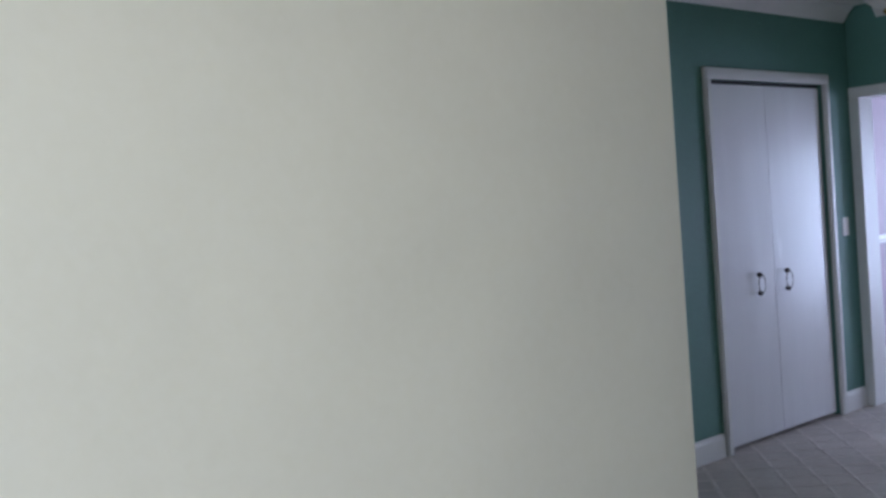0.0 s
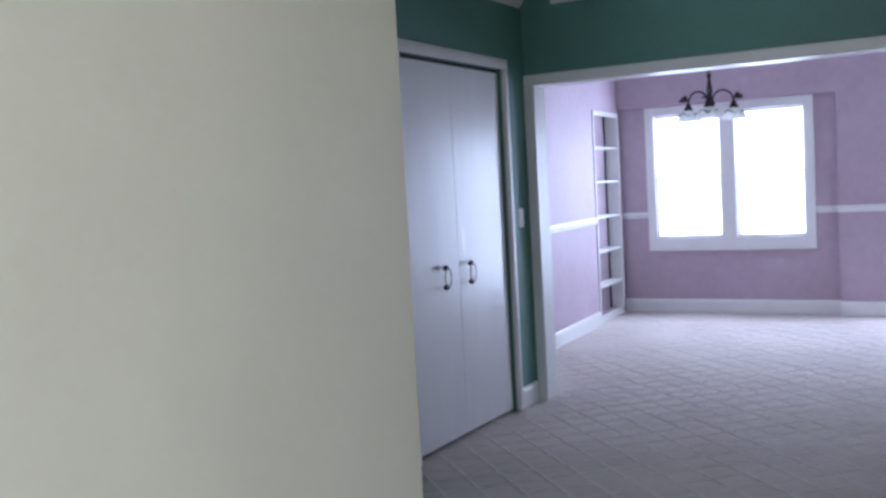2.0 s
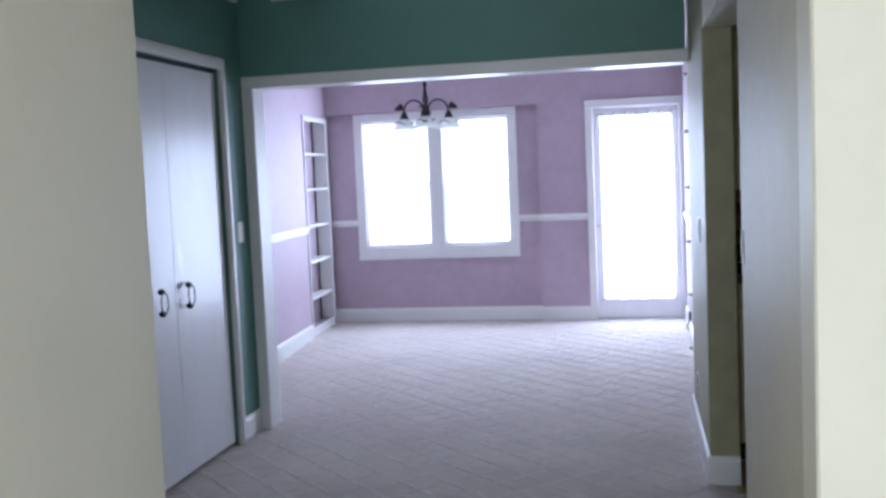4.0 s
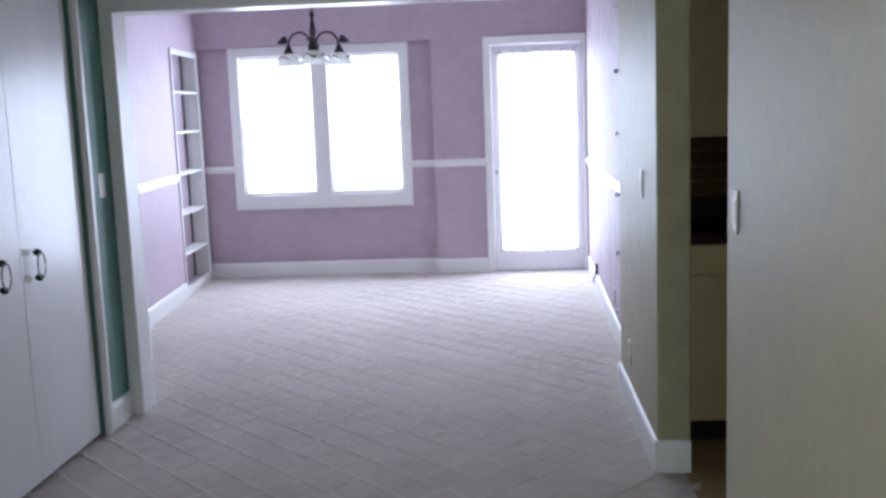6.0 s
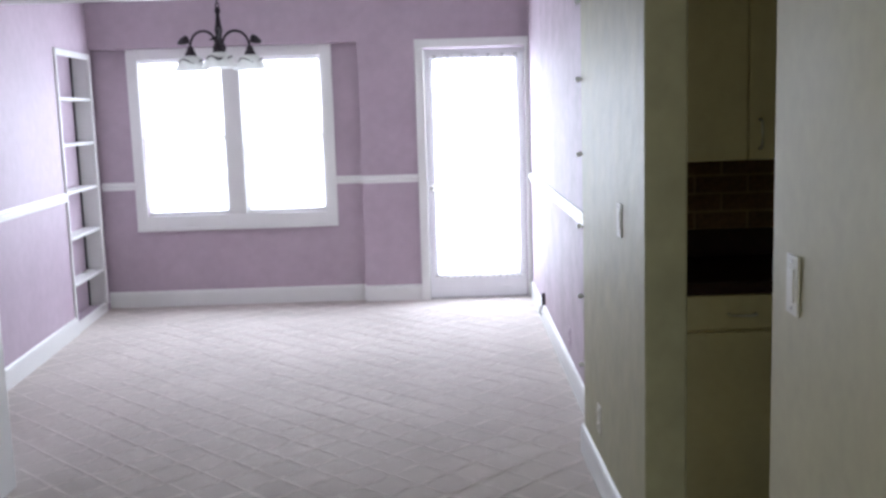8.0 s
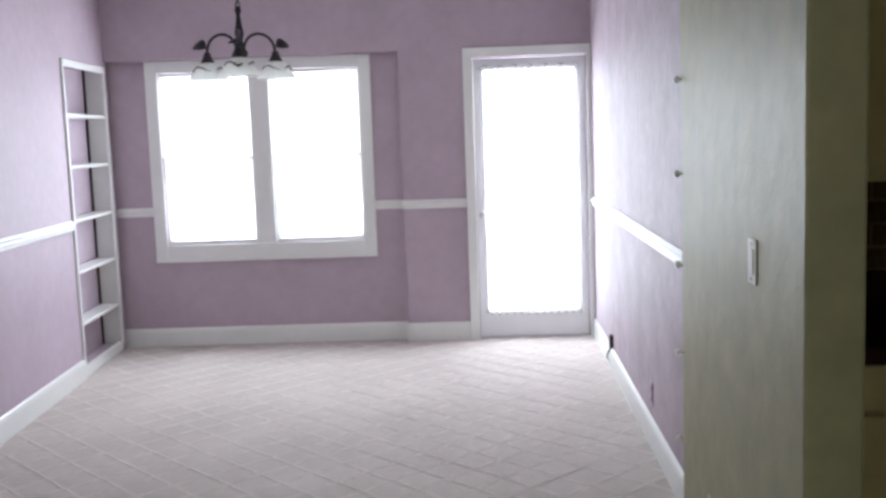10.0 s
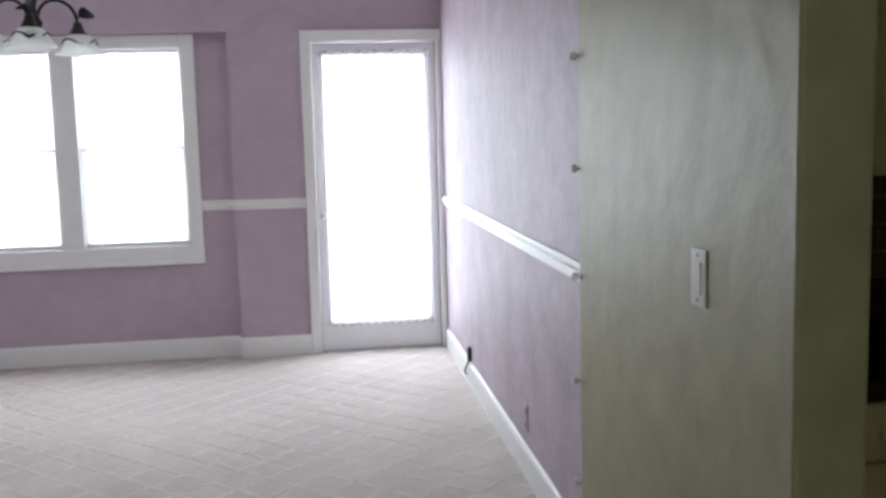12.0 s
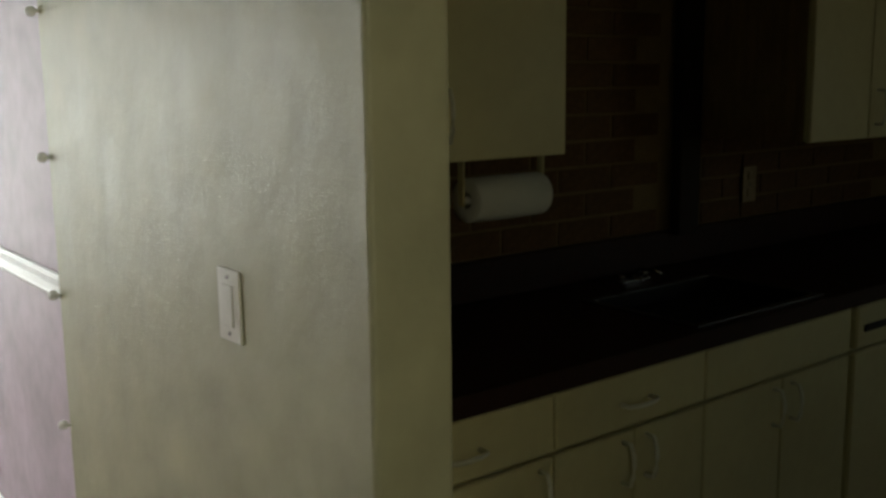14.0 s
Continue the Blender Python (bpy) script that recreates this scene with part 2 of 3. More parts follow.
def carpet_lattice():
    """Raised ribs crossing at right angles, turned 45 degrees to the walls."""
    verts, faces = [], []
    rng = random.Random(4)
    x0, x1, y0, y1, step, w, h = -3.88, -0.57, 1.75, 9.93, 0.169, 0.015, 0.0045

    def rib(p, q, d):
        n = 26
        base = len(verts)
        side = Vector((-d[1], d[0])) * w
        for i in range(n + 1):
            t = i / n
            c = p + (q - p) * t + side * rng.uniform(-0.12, 0.12)
            k = 1 + rng.uniform(-0.3, 0.3)
            verts.extend([(c.x - side.x, c.y - side.y, -0.001), (c.x, c.y, h * k), (c.x + side.x, c.y + side.y, -0.001)])
            if i:
                a = base + 3 * (i - 1)
                faces.extend([(a, a + 3, a + 4, a + 1), (a + 1, a + 4, a + 5, a + 2)])

    for sgn in (1, -1):
        d = Vector((1, sgn)).normalized()
        k = -80
        while k < 80:
            # lines sgn*x - y = c, clipped to the rectangle
            c = k * step * math.sqrt(2)
            k += 1
            xs = sorted([(y0 + c) / sgn, (y1 + c) / sgn])
            a, b = max(x0, xs[0]), min(x1, xs[1])
            if b - a > 0.05:
                rib(Vector((a, sgn * a - c)), Vector((b, sgn * b - c)), d)
    me = bpy.data.meshes.new("carpet_ribs")
    me.from_pydata(verts, [], faces)
    me.materials.append(M_RIDGE)
    for p in me.polygons:
        p.use_smooth = True
    ob = new("carpet_ribs", me)
    ob.parent = floor
    tagged(ob, label="raised diamond ribs of the beige carpet", kind="stuff")


carpet_lattice()

# ---------------- walls of the hall ----------------
structure("wall_west_near", boxes(((-2.24, -3.2, 0), (-2.12, 2.675, CEIL)), bevel=0.006), M_CREAM, "smooth cream painted partition wall")
structure("wall_alcove", boxes(((-3.20, 1.6, 0), (-2.24, 1.72, CEIL))), M_TEAL, "teal painted wall behind the partition")
wall_closet = structure("wall_closet", boxes(((-3.32, 1.6, 0), (CLOSET_X, 4.43, CEIL)), ((-3.32, 5.60, 0), (CLOSET_X, 6.10, CEIL)),
                                             ((-3.32, 4.43, 2.065), (CLOSET_X, 5.60, CEIL))), M_TEAL, "teal painted wall around the closet")
# closet walls are black so that the inside looks unlit
structure("wall_closet_back", boxes(((-3.90, 4.3, 0), (-3.80, 5.75, CEIL)), ((-3.80, 4.3, 0), (-3.32, 4.36, CEIL)), ((-3.80, 5.69, 0), (-3.32, 5.75, CEIL))),
          M_BLACK, "closet inside, coloured black for its unlit shade")
structure("wall_header", boxes(((CLOSET_X, HEAD_Y, 2.003), (PIER_X - 0.02, 6.10, CEIL))), M_TEAL, "teal painted wall over the wide opening")
structure("wall_header_west", boxes(((-4.2, HEAD_Y + 0.02, 0), (-3.32, 6.12, CEIL))), M_MAUVE, "mauve return wall beside the wide opening")

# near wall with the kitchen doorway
structure("wall_kitchen_near", prism([(-0.763, 2.121), (-0.65, 4.10), (-0.53, 4.10), (-0.64, 2.121)], 0, CEIL), M_CREAM_SHADED,
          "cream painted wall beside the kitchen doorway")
structure("wall_living_north", boxes(((-0.770, 2.0, 0), (3.1, 2.12, CEIL)), bevel=0.004), M_CREAM, "cream painted living room wall")
structure("wall_doorway_head", boxes(((-0.70, 4.10, 2.035), (-0.56, 5.06, CEIL))), M_CREAM, "cream wall over the kitchen doorway")
pier = structure("wall_pier", boxes(((PIER_X, 5.06, 0), (-0.574, 6.19, CEIL)), bevel=0.008, seg=3), M_PIER_SHADED,
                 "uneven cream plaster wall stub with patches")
structure("wall_living_east", boxes(((3.0, -3.2, 0), (3.12, -1.75, CEIL)), ((3.0, 0.55, 0), (3.12, 2.0, CEIL)),
                                    ((3.0, -1.75, 0), (3.12, 0.55, 0.68)), ((3.0, -1.75, 2.22), (3.12, 0.55, CEIL))), M_CREAM, "cream living room wall with a window")
structure("wall_living_south", boxes(((-2.24, -3.3, 0), (-2.02, -3.2, CEIL)), ((0.62, -3.3, 0), (3.12, -3.2, CEIL)), ((-2.02, -3.3, 0), (0.62, -3.2, 0.68)), ((-2.02, -3.3, 2.22), (0.62, -3.2, CEIL))), M_CREAM, "cream living room wall with a window")

# ---------------- walls of the dining room ----------------
left_wall = structure("wall_left", boxes(((-0.12, -3.95, 0), (0, -0.88, CEIL)), ((-0.12, -0.88, 2.005), (0, -0.05, CEIL)), ((-0.12, -0.05, 0), (0, 0.06, CEIL)),
                                         ((-0.165, -0.92, 0), (-0.125, 0.0, CEIL)), ((-0.12, -0.88, 0), (0, -0.05, 0.06))),
                      M_MAUVE, "mauve sponge-painted wall with a shelf recess", LEFT)
WX0, WX1, WZ0, WZ1 = -3.625, -2.19, 0.74, 1.975     # window opening
structure("wall_far", boxes(
    ((-4.1, REC_Y, 0), (WX0, REC_Y + 0.14, CEIL)), ((WX1, REC_Y, 0), (-1.90, REC_Y + 0.14, CEIL)),
    ((WX0, REC_Y, 0), (WX1, REC_Y + 0.14, WZ0)), ((WX0, REC_Y, WZ1), (WX1, REC_Y + 0.14, CEIL)),
    ((-4.1, FAR_Y, 2.065), (-1.895, REC_Y, CEIL)),
    ((-1.895, FAR_Y, 0), (-1.375, REC_Y + 0.14, CEIL)), ((-1.375, FAR_Y, 2.0), (-0.585, REC_Y + 0.14, CEIL)),
    ((-0.585, FAR_Y, 0), (-0.45, REC_Y + 0.14, CEIL))), M_MAUVE, "mauve painted wall with window bay and garden door")
structure("wall_right", boxes(((0, -3.64, 0), (0.12, 0.05, CEIL))), M_MAUVE_SHEEN, "mauve sponge-painted wall, uneven sheen painted in as blotches", RIGHT)

# ---------------- trim ----------------
BASE = [(0, 0), (0.016, 0), (0.016, 0.105), (0.011, 0.122), (0.004, 0.13), (0, 0.13)]
RAIL = [(0, 0), (0.010, 0.0), (0.014, 0.010), (0.012, 0.016), (0.024, 0.026), (0.024, 0.042), (0.012, 0.050), (0.010, 0.064), (0, 0.064)]
CASE_W = 0.07


def moulding(name, profile, length, m, label, material=None):
    return structure(name, sweep(profile, length), material or M_TRIM, label, m)


def flipped(x, y, z, rz):
    return pose(x, y, z, 0, 0, rz)


# baseboards: the profile's outward side is +y turned by rz
moulding("baseboard_left", BASE, 3.05, LEFT @ pose(0, -0.88, 0, 0, 0, -90), "white painted baseboard")
moulding("baseboard_bay", BASE, 2.09, flipped(-1.90, REC_Y, 0, 180), "white painted baseboard in the window bay")
moulding("baseboard_pier", BASE, 0.47, flipped(-1.43, FAR_Y, 0, 180), "white painted baseboard beside the garden door")
moulding("baseboard_right", BASE, 3.60, RIGHT @ pose(0, -3.63, 0, 0, 0, 90), "white painted baseboard")
moulding("baseboard_stub", BASE, 1.26, flipped(PIER_X, 5.045, 0, 90), "cream-white baseboard of the wall stub")
moulding("baseboard_stub_end", BASE, 0.145, flipped(-0.576, 5.06, 0, 180), "cream-white baseboard round the stub's end")
moulding("baseboard_closet", BASE, 0.25, pose(CLOSET_X, 5.92, 0, 0, 0, -90), "white painted baseboard")
moulding("baseboard_closet_near", BASE, 2.6, pose(CLOSET_X, 4.36, 0, 0, 0, -90), "white painted baseboard")
# chair rails
moulding("trim_rail_left", RAIL, 3.05, LEFT @ pose(0, -0.905, 0.955, 0, 0, -90), "white moulded chair rail")
moulding("trim_rail_bay_west", RAIL, 0.27, flipped(-3.71, REC_Y, 0.955, 180), "white moulded chair rail")
moulding("trim_rail_bay_east", RAIL, 0.205, flipped(-1.895, REC_Y, 0.955, 180), "white moulded chair rail")
moulding("trim_rail_pier", RAIL, 0.455, flipped(-1.445, FAR_Y, 0.955, 180), "white moulded chair rail")
moulding("trim_rail_right", RAIL, 3.60, RIGHT @ pose(0, -3.63, 0.942, 0, 0, 90), "white moulded chair rail catching daylight")
# crown over the closet
CROWN = [(0, 0), (0.012, 0), (0.03, 0.02), (0.06, 0.06), (0.085, 0.085), (0.085, 0.098), (0, 0.098)]
moulding("trim_crown_closet", CROWN, 4.20, pose(CLOSET_X, 5.90, HALL_CEIL - 0.098, 0, 0, -90), "white crown moulding cut short of the corner")

moulding("trim_crown_header", CROWN, 2.26, pose(-0.73, HEAD_Y, HALL_CEIL - 0.098, 0, 0, 180), "white crown moulding over the wide opening")


def casing(name, y0, y1, top, m, label, w=0.068, t=0.022, floor_gap=0.0):
    """Door casing on a wall: local x is out of the wall, local y along it."""
    root = empty(name, m, label=label, category="trim", kind="structure")
    for a, b, c, d in ((y0 - w, y0, floor_gap, top), (y1, y1 + w, floor_gap, top), (y0 - w, y1 + w, top, top + w)):
        part("board", boxes(((0.001, a, c), (t, b, d)), bevel=0.004), M_TRIM, root)
        inner = (a + 0.012, b - 0.012, c, d) if d <= top else (a + 0.012, b - 0.012, c + 0.014, d - 0.014)
        part("bead", boxes(((t - 0.002, inner[0], inner[2]), (t + 0.006, inner[1], inner[3])), bevel=0.004), M_TRIM, root)
    return root


casing("trim_closet_casing", 4.43, 5.60, 2.062, pose(CLOSET_X, 0, 0), "white moulded casing round the closet doors", w=0.062)


def opening_lining():
    root = empty("trim_opening", None, label="white painted lining and casing of the wide opening", category="trim", kind="structure")
    part("jamb", boxes(((-3.198, HEAD_Y - 0.002, 0), (-3.135, 6.104, 1.988)), bevel=0.004), M_TRIM, root)
    part("head_lining", boxes(((-3.198, HEAD_Y - 0.002, 1.981), (PIER_X - 0.024, 6.104, 2.001)), bevel=0.003), M_TRIM, root)
    part("casing_side", boxes(((-3.196, HEAD_Y - 0.024, 0), (-3.128, HEAD_Y - 0.003, 1.978)), bevel=0.005), M_TRIM, root)
    part("casing_head", boxes(((-3.196, HEAD_Y - 0.024, 1.980), (PIER_X - 0.006, HEAD_Y - 0.003, 2.048)), bevel=0.005), M_TRIM, root)


opening_lining()

# ---------------- closet doors ----------------


def bail_handle(parent, x, y, z):
    h = part("handle", tube([(x, y + 0.034 * math.sin(a), z + 0.052 * math.cos(a)) for a in
                             (2 * math.pi * k / 20 for k in range(20))], 0.0034, 6, close=True), M_PEWTER, parent, "dark oval pewter pull")
    for dz in (0.052, -0.052):
        bm = bmesh.new()
        bmesh.ops.create_icosphere(bm, subdivisions=2, radius=0.011, matrix=Matrix.Translation((x - 0.014, y, z + dz)) @ Matrix.Diagonal((1.7, 1.0, 1.35, 1)))
        part("rosette", bm, M_BRONZE, h)


closet = empty("closet_door", None, label="white flush bifold closet doors with dark pulls, closed", category="door")
for a, b, hy in ((4.438, 4.984, 4.79), (4.986, 5.580, 5.078)):
    leaf = part("door_panel", boxes(((CLOSET_X - 0.045, a, 0.022), (CLOSET_X - 0.012, b, 2.040)), bevel=0.0015), M_DOOR, closet)
    bail_handle(leaf, CLOSET_X + 0.026, hy, 0.905)
# black colour stands for the shade over the doors
part("track", boxes(((CLOSET_X - 0.06, 4.435, 2.046), (CLOSET_X - 0.02, 5.595, 2.06))), M_BLACK, closet, "door track coloured black for the shade above the doors")

# ---------------- switches and outlets ----------------


def plate(name, m, label, w=0.072, h=0.115, outlet=False, material=None):
    """A wall plate: local x out of the wall."""
    root = empty(name, m, label=label, category="outlet" if outlet else "light switch")
    mt = material or M_PLATE
    part("plate", boxes(((0.0, -w / 2, -h / 2), (0.005, w / 2, h / 2)), bevel=0.0022, seg=2), mt, root)
    if outlet:
        for dz in (0.027, -0.027):
            part("socket", boxes(((0.006, -0.016, dz - 0.014), (0.010, 0.016, dz + 0.014)), bevel=0.003), mt, root)
    else:
        part("rocker", boxes(((0.004, -0.016, -0.033), (0.0075, 0.016, 0.033)), bevel=0.0012), mt, root)
    for dz in ((0.045, -0.045) if not outlet else (0.0,)):
        bm = bmesh.new()
        bmesh.ops.create_cone(bm, cap_ends=True, segments=8, radius1=0.004, radius2=0.003, depth=0.003,
                              matrix=Matrix.Translation((0.0055, 0, dz)) @ Matrix.Rotation(radians(90), 4, "Y"))
        part("screw", bm, M_STEEL, root)
    return root


plate("light_switch", pose(CLOSET_X, 5.80, 1.17), "white light switch on the teal wall")
plate("light_switch", pose(PIER_X, 5.445, 1.128, 0, 0, 180), "painted-over light switch on the cream stub wall", material=M_PLATE_CREAM)
plate("light_switch", pose(-0.66, 3.955, 1.168, 0, 0, 176.5), "painted-over light switch beside the kitchen doorway", material=M_PLATE_CREAM)
plate("wall_outlet", pose(PIER_X, 5.89, 0.28, 0, 0, 180), "cream outlet plate low on the stub wall", outlet=True, material=M_PLATE_CREAM)
plate("wall_outlet", RIGHT @ pose(0, -2.50, 0.245, 0, 0, 180), "mauve-painted outlet low on the mauve wall", outlet=True, material=M_MAUVE)

door_stop = empty("cable_box", RIGHT @ pose(0, -1.02, 0.0), label="small dark cable jack above the baseboard", category="cable jack")
part("body", boxes(((-0.022, -0.025, 0.135), (0.0, 0.025, 0.215)), bevel=0.004), M_BRONZE, door_stop)
part("cable", tube([(-0.014, 0.0, 0.14), (-0.03, 0.01, 0.10), (-0.035, 0.03, 0.07), (-0.022, 0.04, 0.05)], 0.005, 6), M_BRONZE, door_stop)


def cup_hook(z):
    root = empty("screw_hook", pose(PIER_X + 0.002, 6.306, z), label="white screw hook in the strip's edge", category="hook", group="hooks along the wall end")
    bm = bmesh.new()
    bmesh.ops.create_icosphere(bm, subdivisions=2, radius=0.012, matrix=Matrix.Translation((-0.010, 0.010, 0)))
    part("knob", bm, M_PIN, root)
    part("shank", tube([(0.004, 0, 0), (-0.01, 0.001, 0)], 0.004, 6), M_PLATE, root)
    return root


for z in (1.948, 1.628, 1.314, 1.004, 0.698, 0.392):
    cup_hook(z)

structure("trim_corner_strip", boxes(((PIER_X + 0.005, 6.185, 0), (-0.576, 6.312, CEIL)), bevel=0.005, seg=3), M_PIER_SHADED,
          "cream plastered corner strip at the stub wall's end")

# ---------------- built-in shelf ----------------
niche = empty("built_in_shelf", LEFT, label="white recessed bookshelf with five empty shelves", category="bookshelf")
part("stile", boxes(((-0.01, -0.905, 0.06), (0.014, -0.875, 2.027)), bevel=0.003), M_TRIM, niche)
part("stile", boxes(((-0.01, -0.075, 0.06), (0.014, -0.025, 2.027)), bevel=0.003), M_TRIM, niche)
part("head", boxes(((-0.01, -0.873, 1.982), (0.014, -0.077, 2.027)), bevel=0.003), M_TRIM, niche)
part("side_panel", boxes(((-0.122, -0.062, 0.05), (-0.011, -0.052, 2.02))), M_TRIM, niche)
part("side_panel", boxes(((-0.122, -0.88, 0.05), (-0.011, -0.872, 2.02))), M_TRIM, niche)
# solid black strip drawn as the shade in the gap
part("gap", boxes(((-0.1245, -0.088, 0.06), (-0.116, -0.064, 2.02))), M_BLACK, niche, "black strip for the shaded gap in the shelf's back corner")
part("plinth", boxes(((-0.02, -0.872, 0.0), (0.006, -0.03, 0.075)), bevel=0.003), M_TRIM, niche)
for z in (0.355, 0.69, 1.02, 1.36, 1.69):
    part("shelf", boxes(((-0.120, -0.870, z - 0.022), (0.006, -0.076, z)), bevel=0.003), M_TRIM, niche)

# ---------------- window ----------------
window = empty("window_1", None, label="white double window, two sashes each with drawn blinds, glowing", category="window", kind="structure")
cw = 0.09
for nm, a, b in (("casing_side", (WX0 - cw, 0.625), (WX0, 2.062)), ("casing_side", (WX1, 0.625), (WX1 + cw, 2.062)),
                 ("casing_head", (WX0, WZ1), (WX1, 2.062)), ("casing_sill", (WX0, 0.64), (WX1, WZ0)), ("mullion", (-2.97, WZ0), (-2.83, WZ1))):
    part(nm, boxes(((a[0], REC_Y - 0.024, a[1]), (b[0], REC_Y - 0.002 if nm != "mullion" else REC_Y + 0.10, b[1])), bevel=0.004), M_TRIM, window)
part("apron", boxes(((WX0 - cw, REC_Y - 0.034, 0.618), (WX1 + cw, REC_Y - 0.024, 0.645)), bevel=0.004), M_TRIM, window)
for x0, x1 in ((WX0, -2.97), (-2.83, WX1)):
    for z0, z1, yy in ((WZ0, 1.37, REC_Y + 0.03), (1.34, WZ1, REC_Y + 0.06)):
        sash = part("sash", boxes(((x0, yy, z0), (x0 + 0.03, yy + 0.03, z1)), ((x1 - 0.03, yy, z0), (x1, yy + 0.03, z1)),
                                  ((x0 + 0.03, yy, z0), (x1 - 0.03, yy + 0.03, z0 + 0.03)), ((x0 + 0.03, yy, z1 - 0.03), (x1 - 0.03, yy + 0.03, z1))), M_TRIM, window)
        pane = part("pane", boxes(((x0 + 0.03, yy + 0.013, z0 + 0.03), (x1 - 0.03, yy + 0.017, z1 - 0.03))), M_GLASS, sash)
        pane.visible_shadow = False

    part("meeting_rail", boxes(((x0 + 0.002, REC_Y - 0.004, 1.357), (x1 - 0.002, REC_Y + 0.010, 1.368)), bevel=0.002), M_TRIM, window)


def blind(x0, x1):
    root = empty("window_blind", None, label="white drawn window blind, backlit", category="blind", group="dining window blinds")
    fabric = part("fabric", boxes(((x0 + 0.008, REC_Y + 0.012, WZ0 + 0.030), (x1 - 0.008, REC_Y + 0.014, WZ1 - 0.012))), M_BLIND, root)
    fabric.visible_shadow = False
    part("headrail", boxes(((x0 + 0.004, REC_Y - 0.0, WZ1 - 0.024), (x1 - 0.02, REC_Y + 0.022, WZ1 - 0.004)), bevel=0.003), M_TRIM, root)
    part("bottom_rail", boxes(((x0 + 0.02, REC_Y + 0.004, WZ0 + 0.012), (x1 - 0.012, REC_Y + 0.020, WZ0 + 0.030)), bevel=0.004), M_PLATE, root)


blind(WX0, -2.97)
blind(-2.83, WX1)

# ---------------- garden door ----------------
gdoor = empty("door_1", None, label="white full-glass garden door behind a sheer curtain, closed", category="door", kind="structure")
DX0, DX1 = -1.375, -0.585
for nm, a, b in (("casing_side", (DX0 - 0.07, 0), (DX0, 2.0)), ("casing_head", (DX0 - 0.07, 2.0), (RIGHT_X - 0.001, 2.068)),
                 ("casing_side", (DX1, 0), (RIGHT_X - 0.001, 2.0))):
    part(nm, boxes(((a[0], FAR_Y - 0.024, a[1]), (b[0], FAR_Y - 0.001, b[1])), bevel=0.004), M_TRIM, gdoor)
DY = FAR_Y + 0.03
slab = part("door_leaf", boxes(((DX0 + 0.004, DY, 0.012), (DX0 + 0.075, DY + 0.04, 1.992)), ((DX1 - 0.075, DY, 0.012), (DX1 - 0.004, DY + 0.04, 1.992)),
                               ((DX0 + 0.075, DY, 0.012), (DX1 - 0.075, DY + 0.04, 0.20)), ((DX0 + 0.075, DY, 1.905), (DX1 - 0.075, DY + 0.04, 1.992))), M_DOOR, gdoor)
pane = part("pane", boxes(((DX0 + 0.075, DY + 0.018, 0.20), (DX1 - 0.075, DY + 0.022, 1.905))), M_GLASS, slab)
pane.visible_shadow = False
bm = bmesh.new()
bmesh.ops.create_uvsphere(bm, u_segments=14, v_segments=8, radius=0.027, matrix=Matrix.Translation((DX0 + 0.042, DY - 0.045, 0.90)))
knob = part("door_knob", bm, M_PLATE, slab)
part("threshold", boxes(((DX0, FAR_Y - 0.01, 0.0), (DX1, DY + 0.05, 0.012))), M_STEEL, gdoor)


def curtain():
    bm = bmesh.new()
    nx, nz = 90, 24
    x0, x1, z0, z1 = DX0 + 0.05, DX1 - 0.05, 0.17, 1.935
    rows = []
    for j in range(nz + 1):
        t = j / nz
        row = []
        for i in range(nx + 1):
            s = i / nx
            zz = z0 + (z1 - z0) * t
            if j == nz:
                zz += 0.008 * math.sin(s * 40)
            fold = 0.007 * math.sin(s * 2 * math.pi * 13 + 0.6 * math.sin(t * 4))
            row.append(bm.verts.new((x0 + (x1 - x0) * s, DY - 0.014 + fold, zz)))
        rows.append(row)
    for a, b in zip(rows, rows[1:]):
        for i in range(nx):
            f = bm.faces.new((a[i], a[i + 1], b[i + 1], b[i]))
            f.smooth = True
    root = empty("door_curtain", None, label="white sheer gathered curtain glowing over the garden door", category="curtain")
    c = part("cloth", bm, M_LACE, root)
    c.visible_shadow = False
    part("rod", tube([(x0 - 0.02, DY - 0.014, 1.928), (x1 + 0.02, DY - 0.014, 1.928)], 0.006, 8), M_TRIM, root)
    part("rod", tube([(x0 - 0.02, DY - 0.014, 0.178), (x1 + 0.02, DY - 0.014, 0.178)], 0.006, 8), M_TRIM, root)


curtain()

# ---------------- chandelier ----------------


def leaf_mesh(m):
    bm = bmesh.new()
    n = 7
    up, lo = [], []
    for k in range(n):
        t = k / (n - 1)
        w = 0.034 * math.sin(math.pi * min(1, t * 1.02)) ** 0.8 + 0.0012
        up.append(bm.verts.new((0.062 * t, w, 0.016 * math.sin(3 * t))))
        lo.append(bm.verts.new((0.062 * t, -w, 0.016 * math.sin(3 * t))))
    mid = [bm.verts.new((0.062 * k / (n - 1), 0, 0.016 * math.sin(3 * k / (n - 1)) - 0.006)) for k in range(n)]
    for k in range(n - 1):
        bm.faces.new((up[k], up[k + 1], mid[k + 1], mid[k]))
        bm.faces.new((mid[k], mid[k + 1], lo[k + 1], lo[k]))
    ret = bmesh.ops.solidify(bm, geom=bm.faces[:], thickness=0.003)
    bmesh.ops.transform(bm, matrix=m @ Matrix.Diagonal((1.25, 1.25, 1.25, 1)), verts=bm.verts)
    return bm


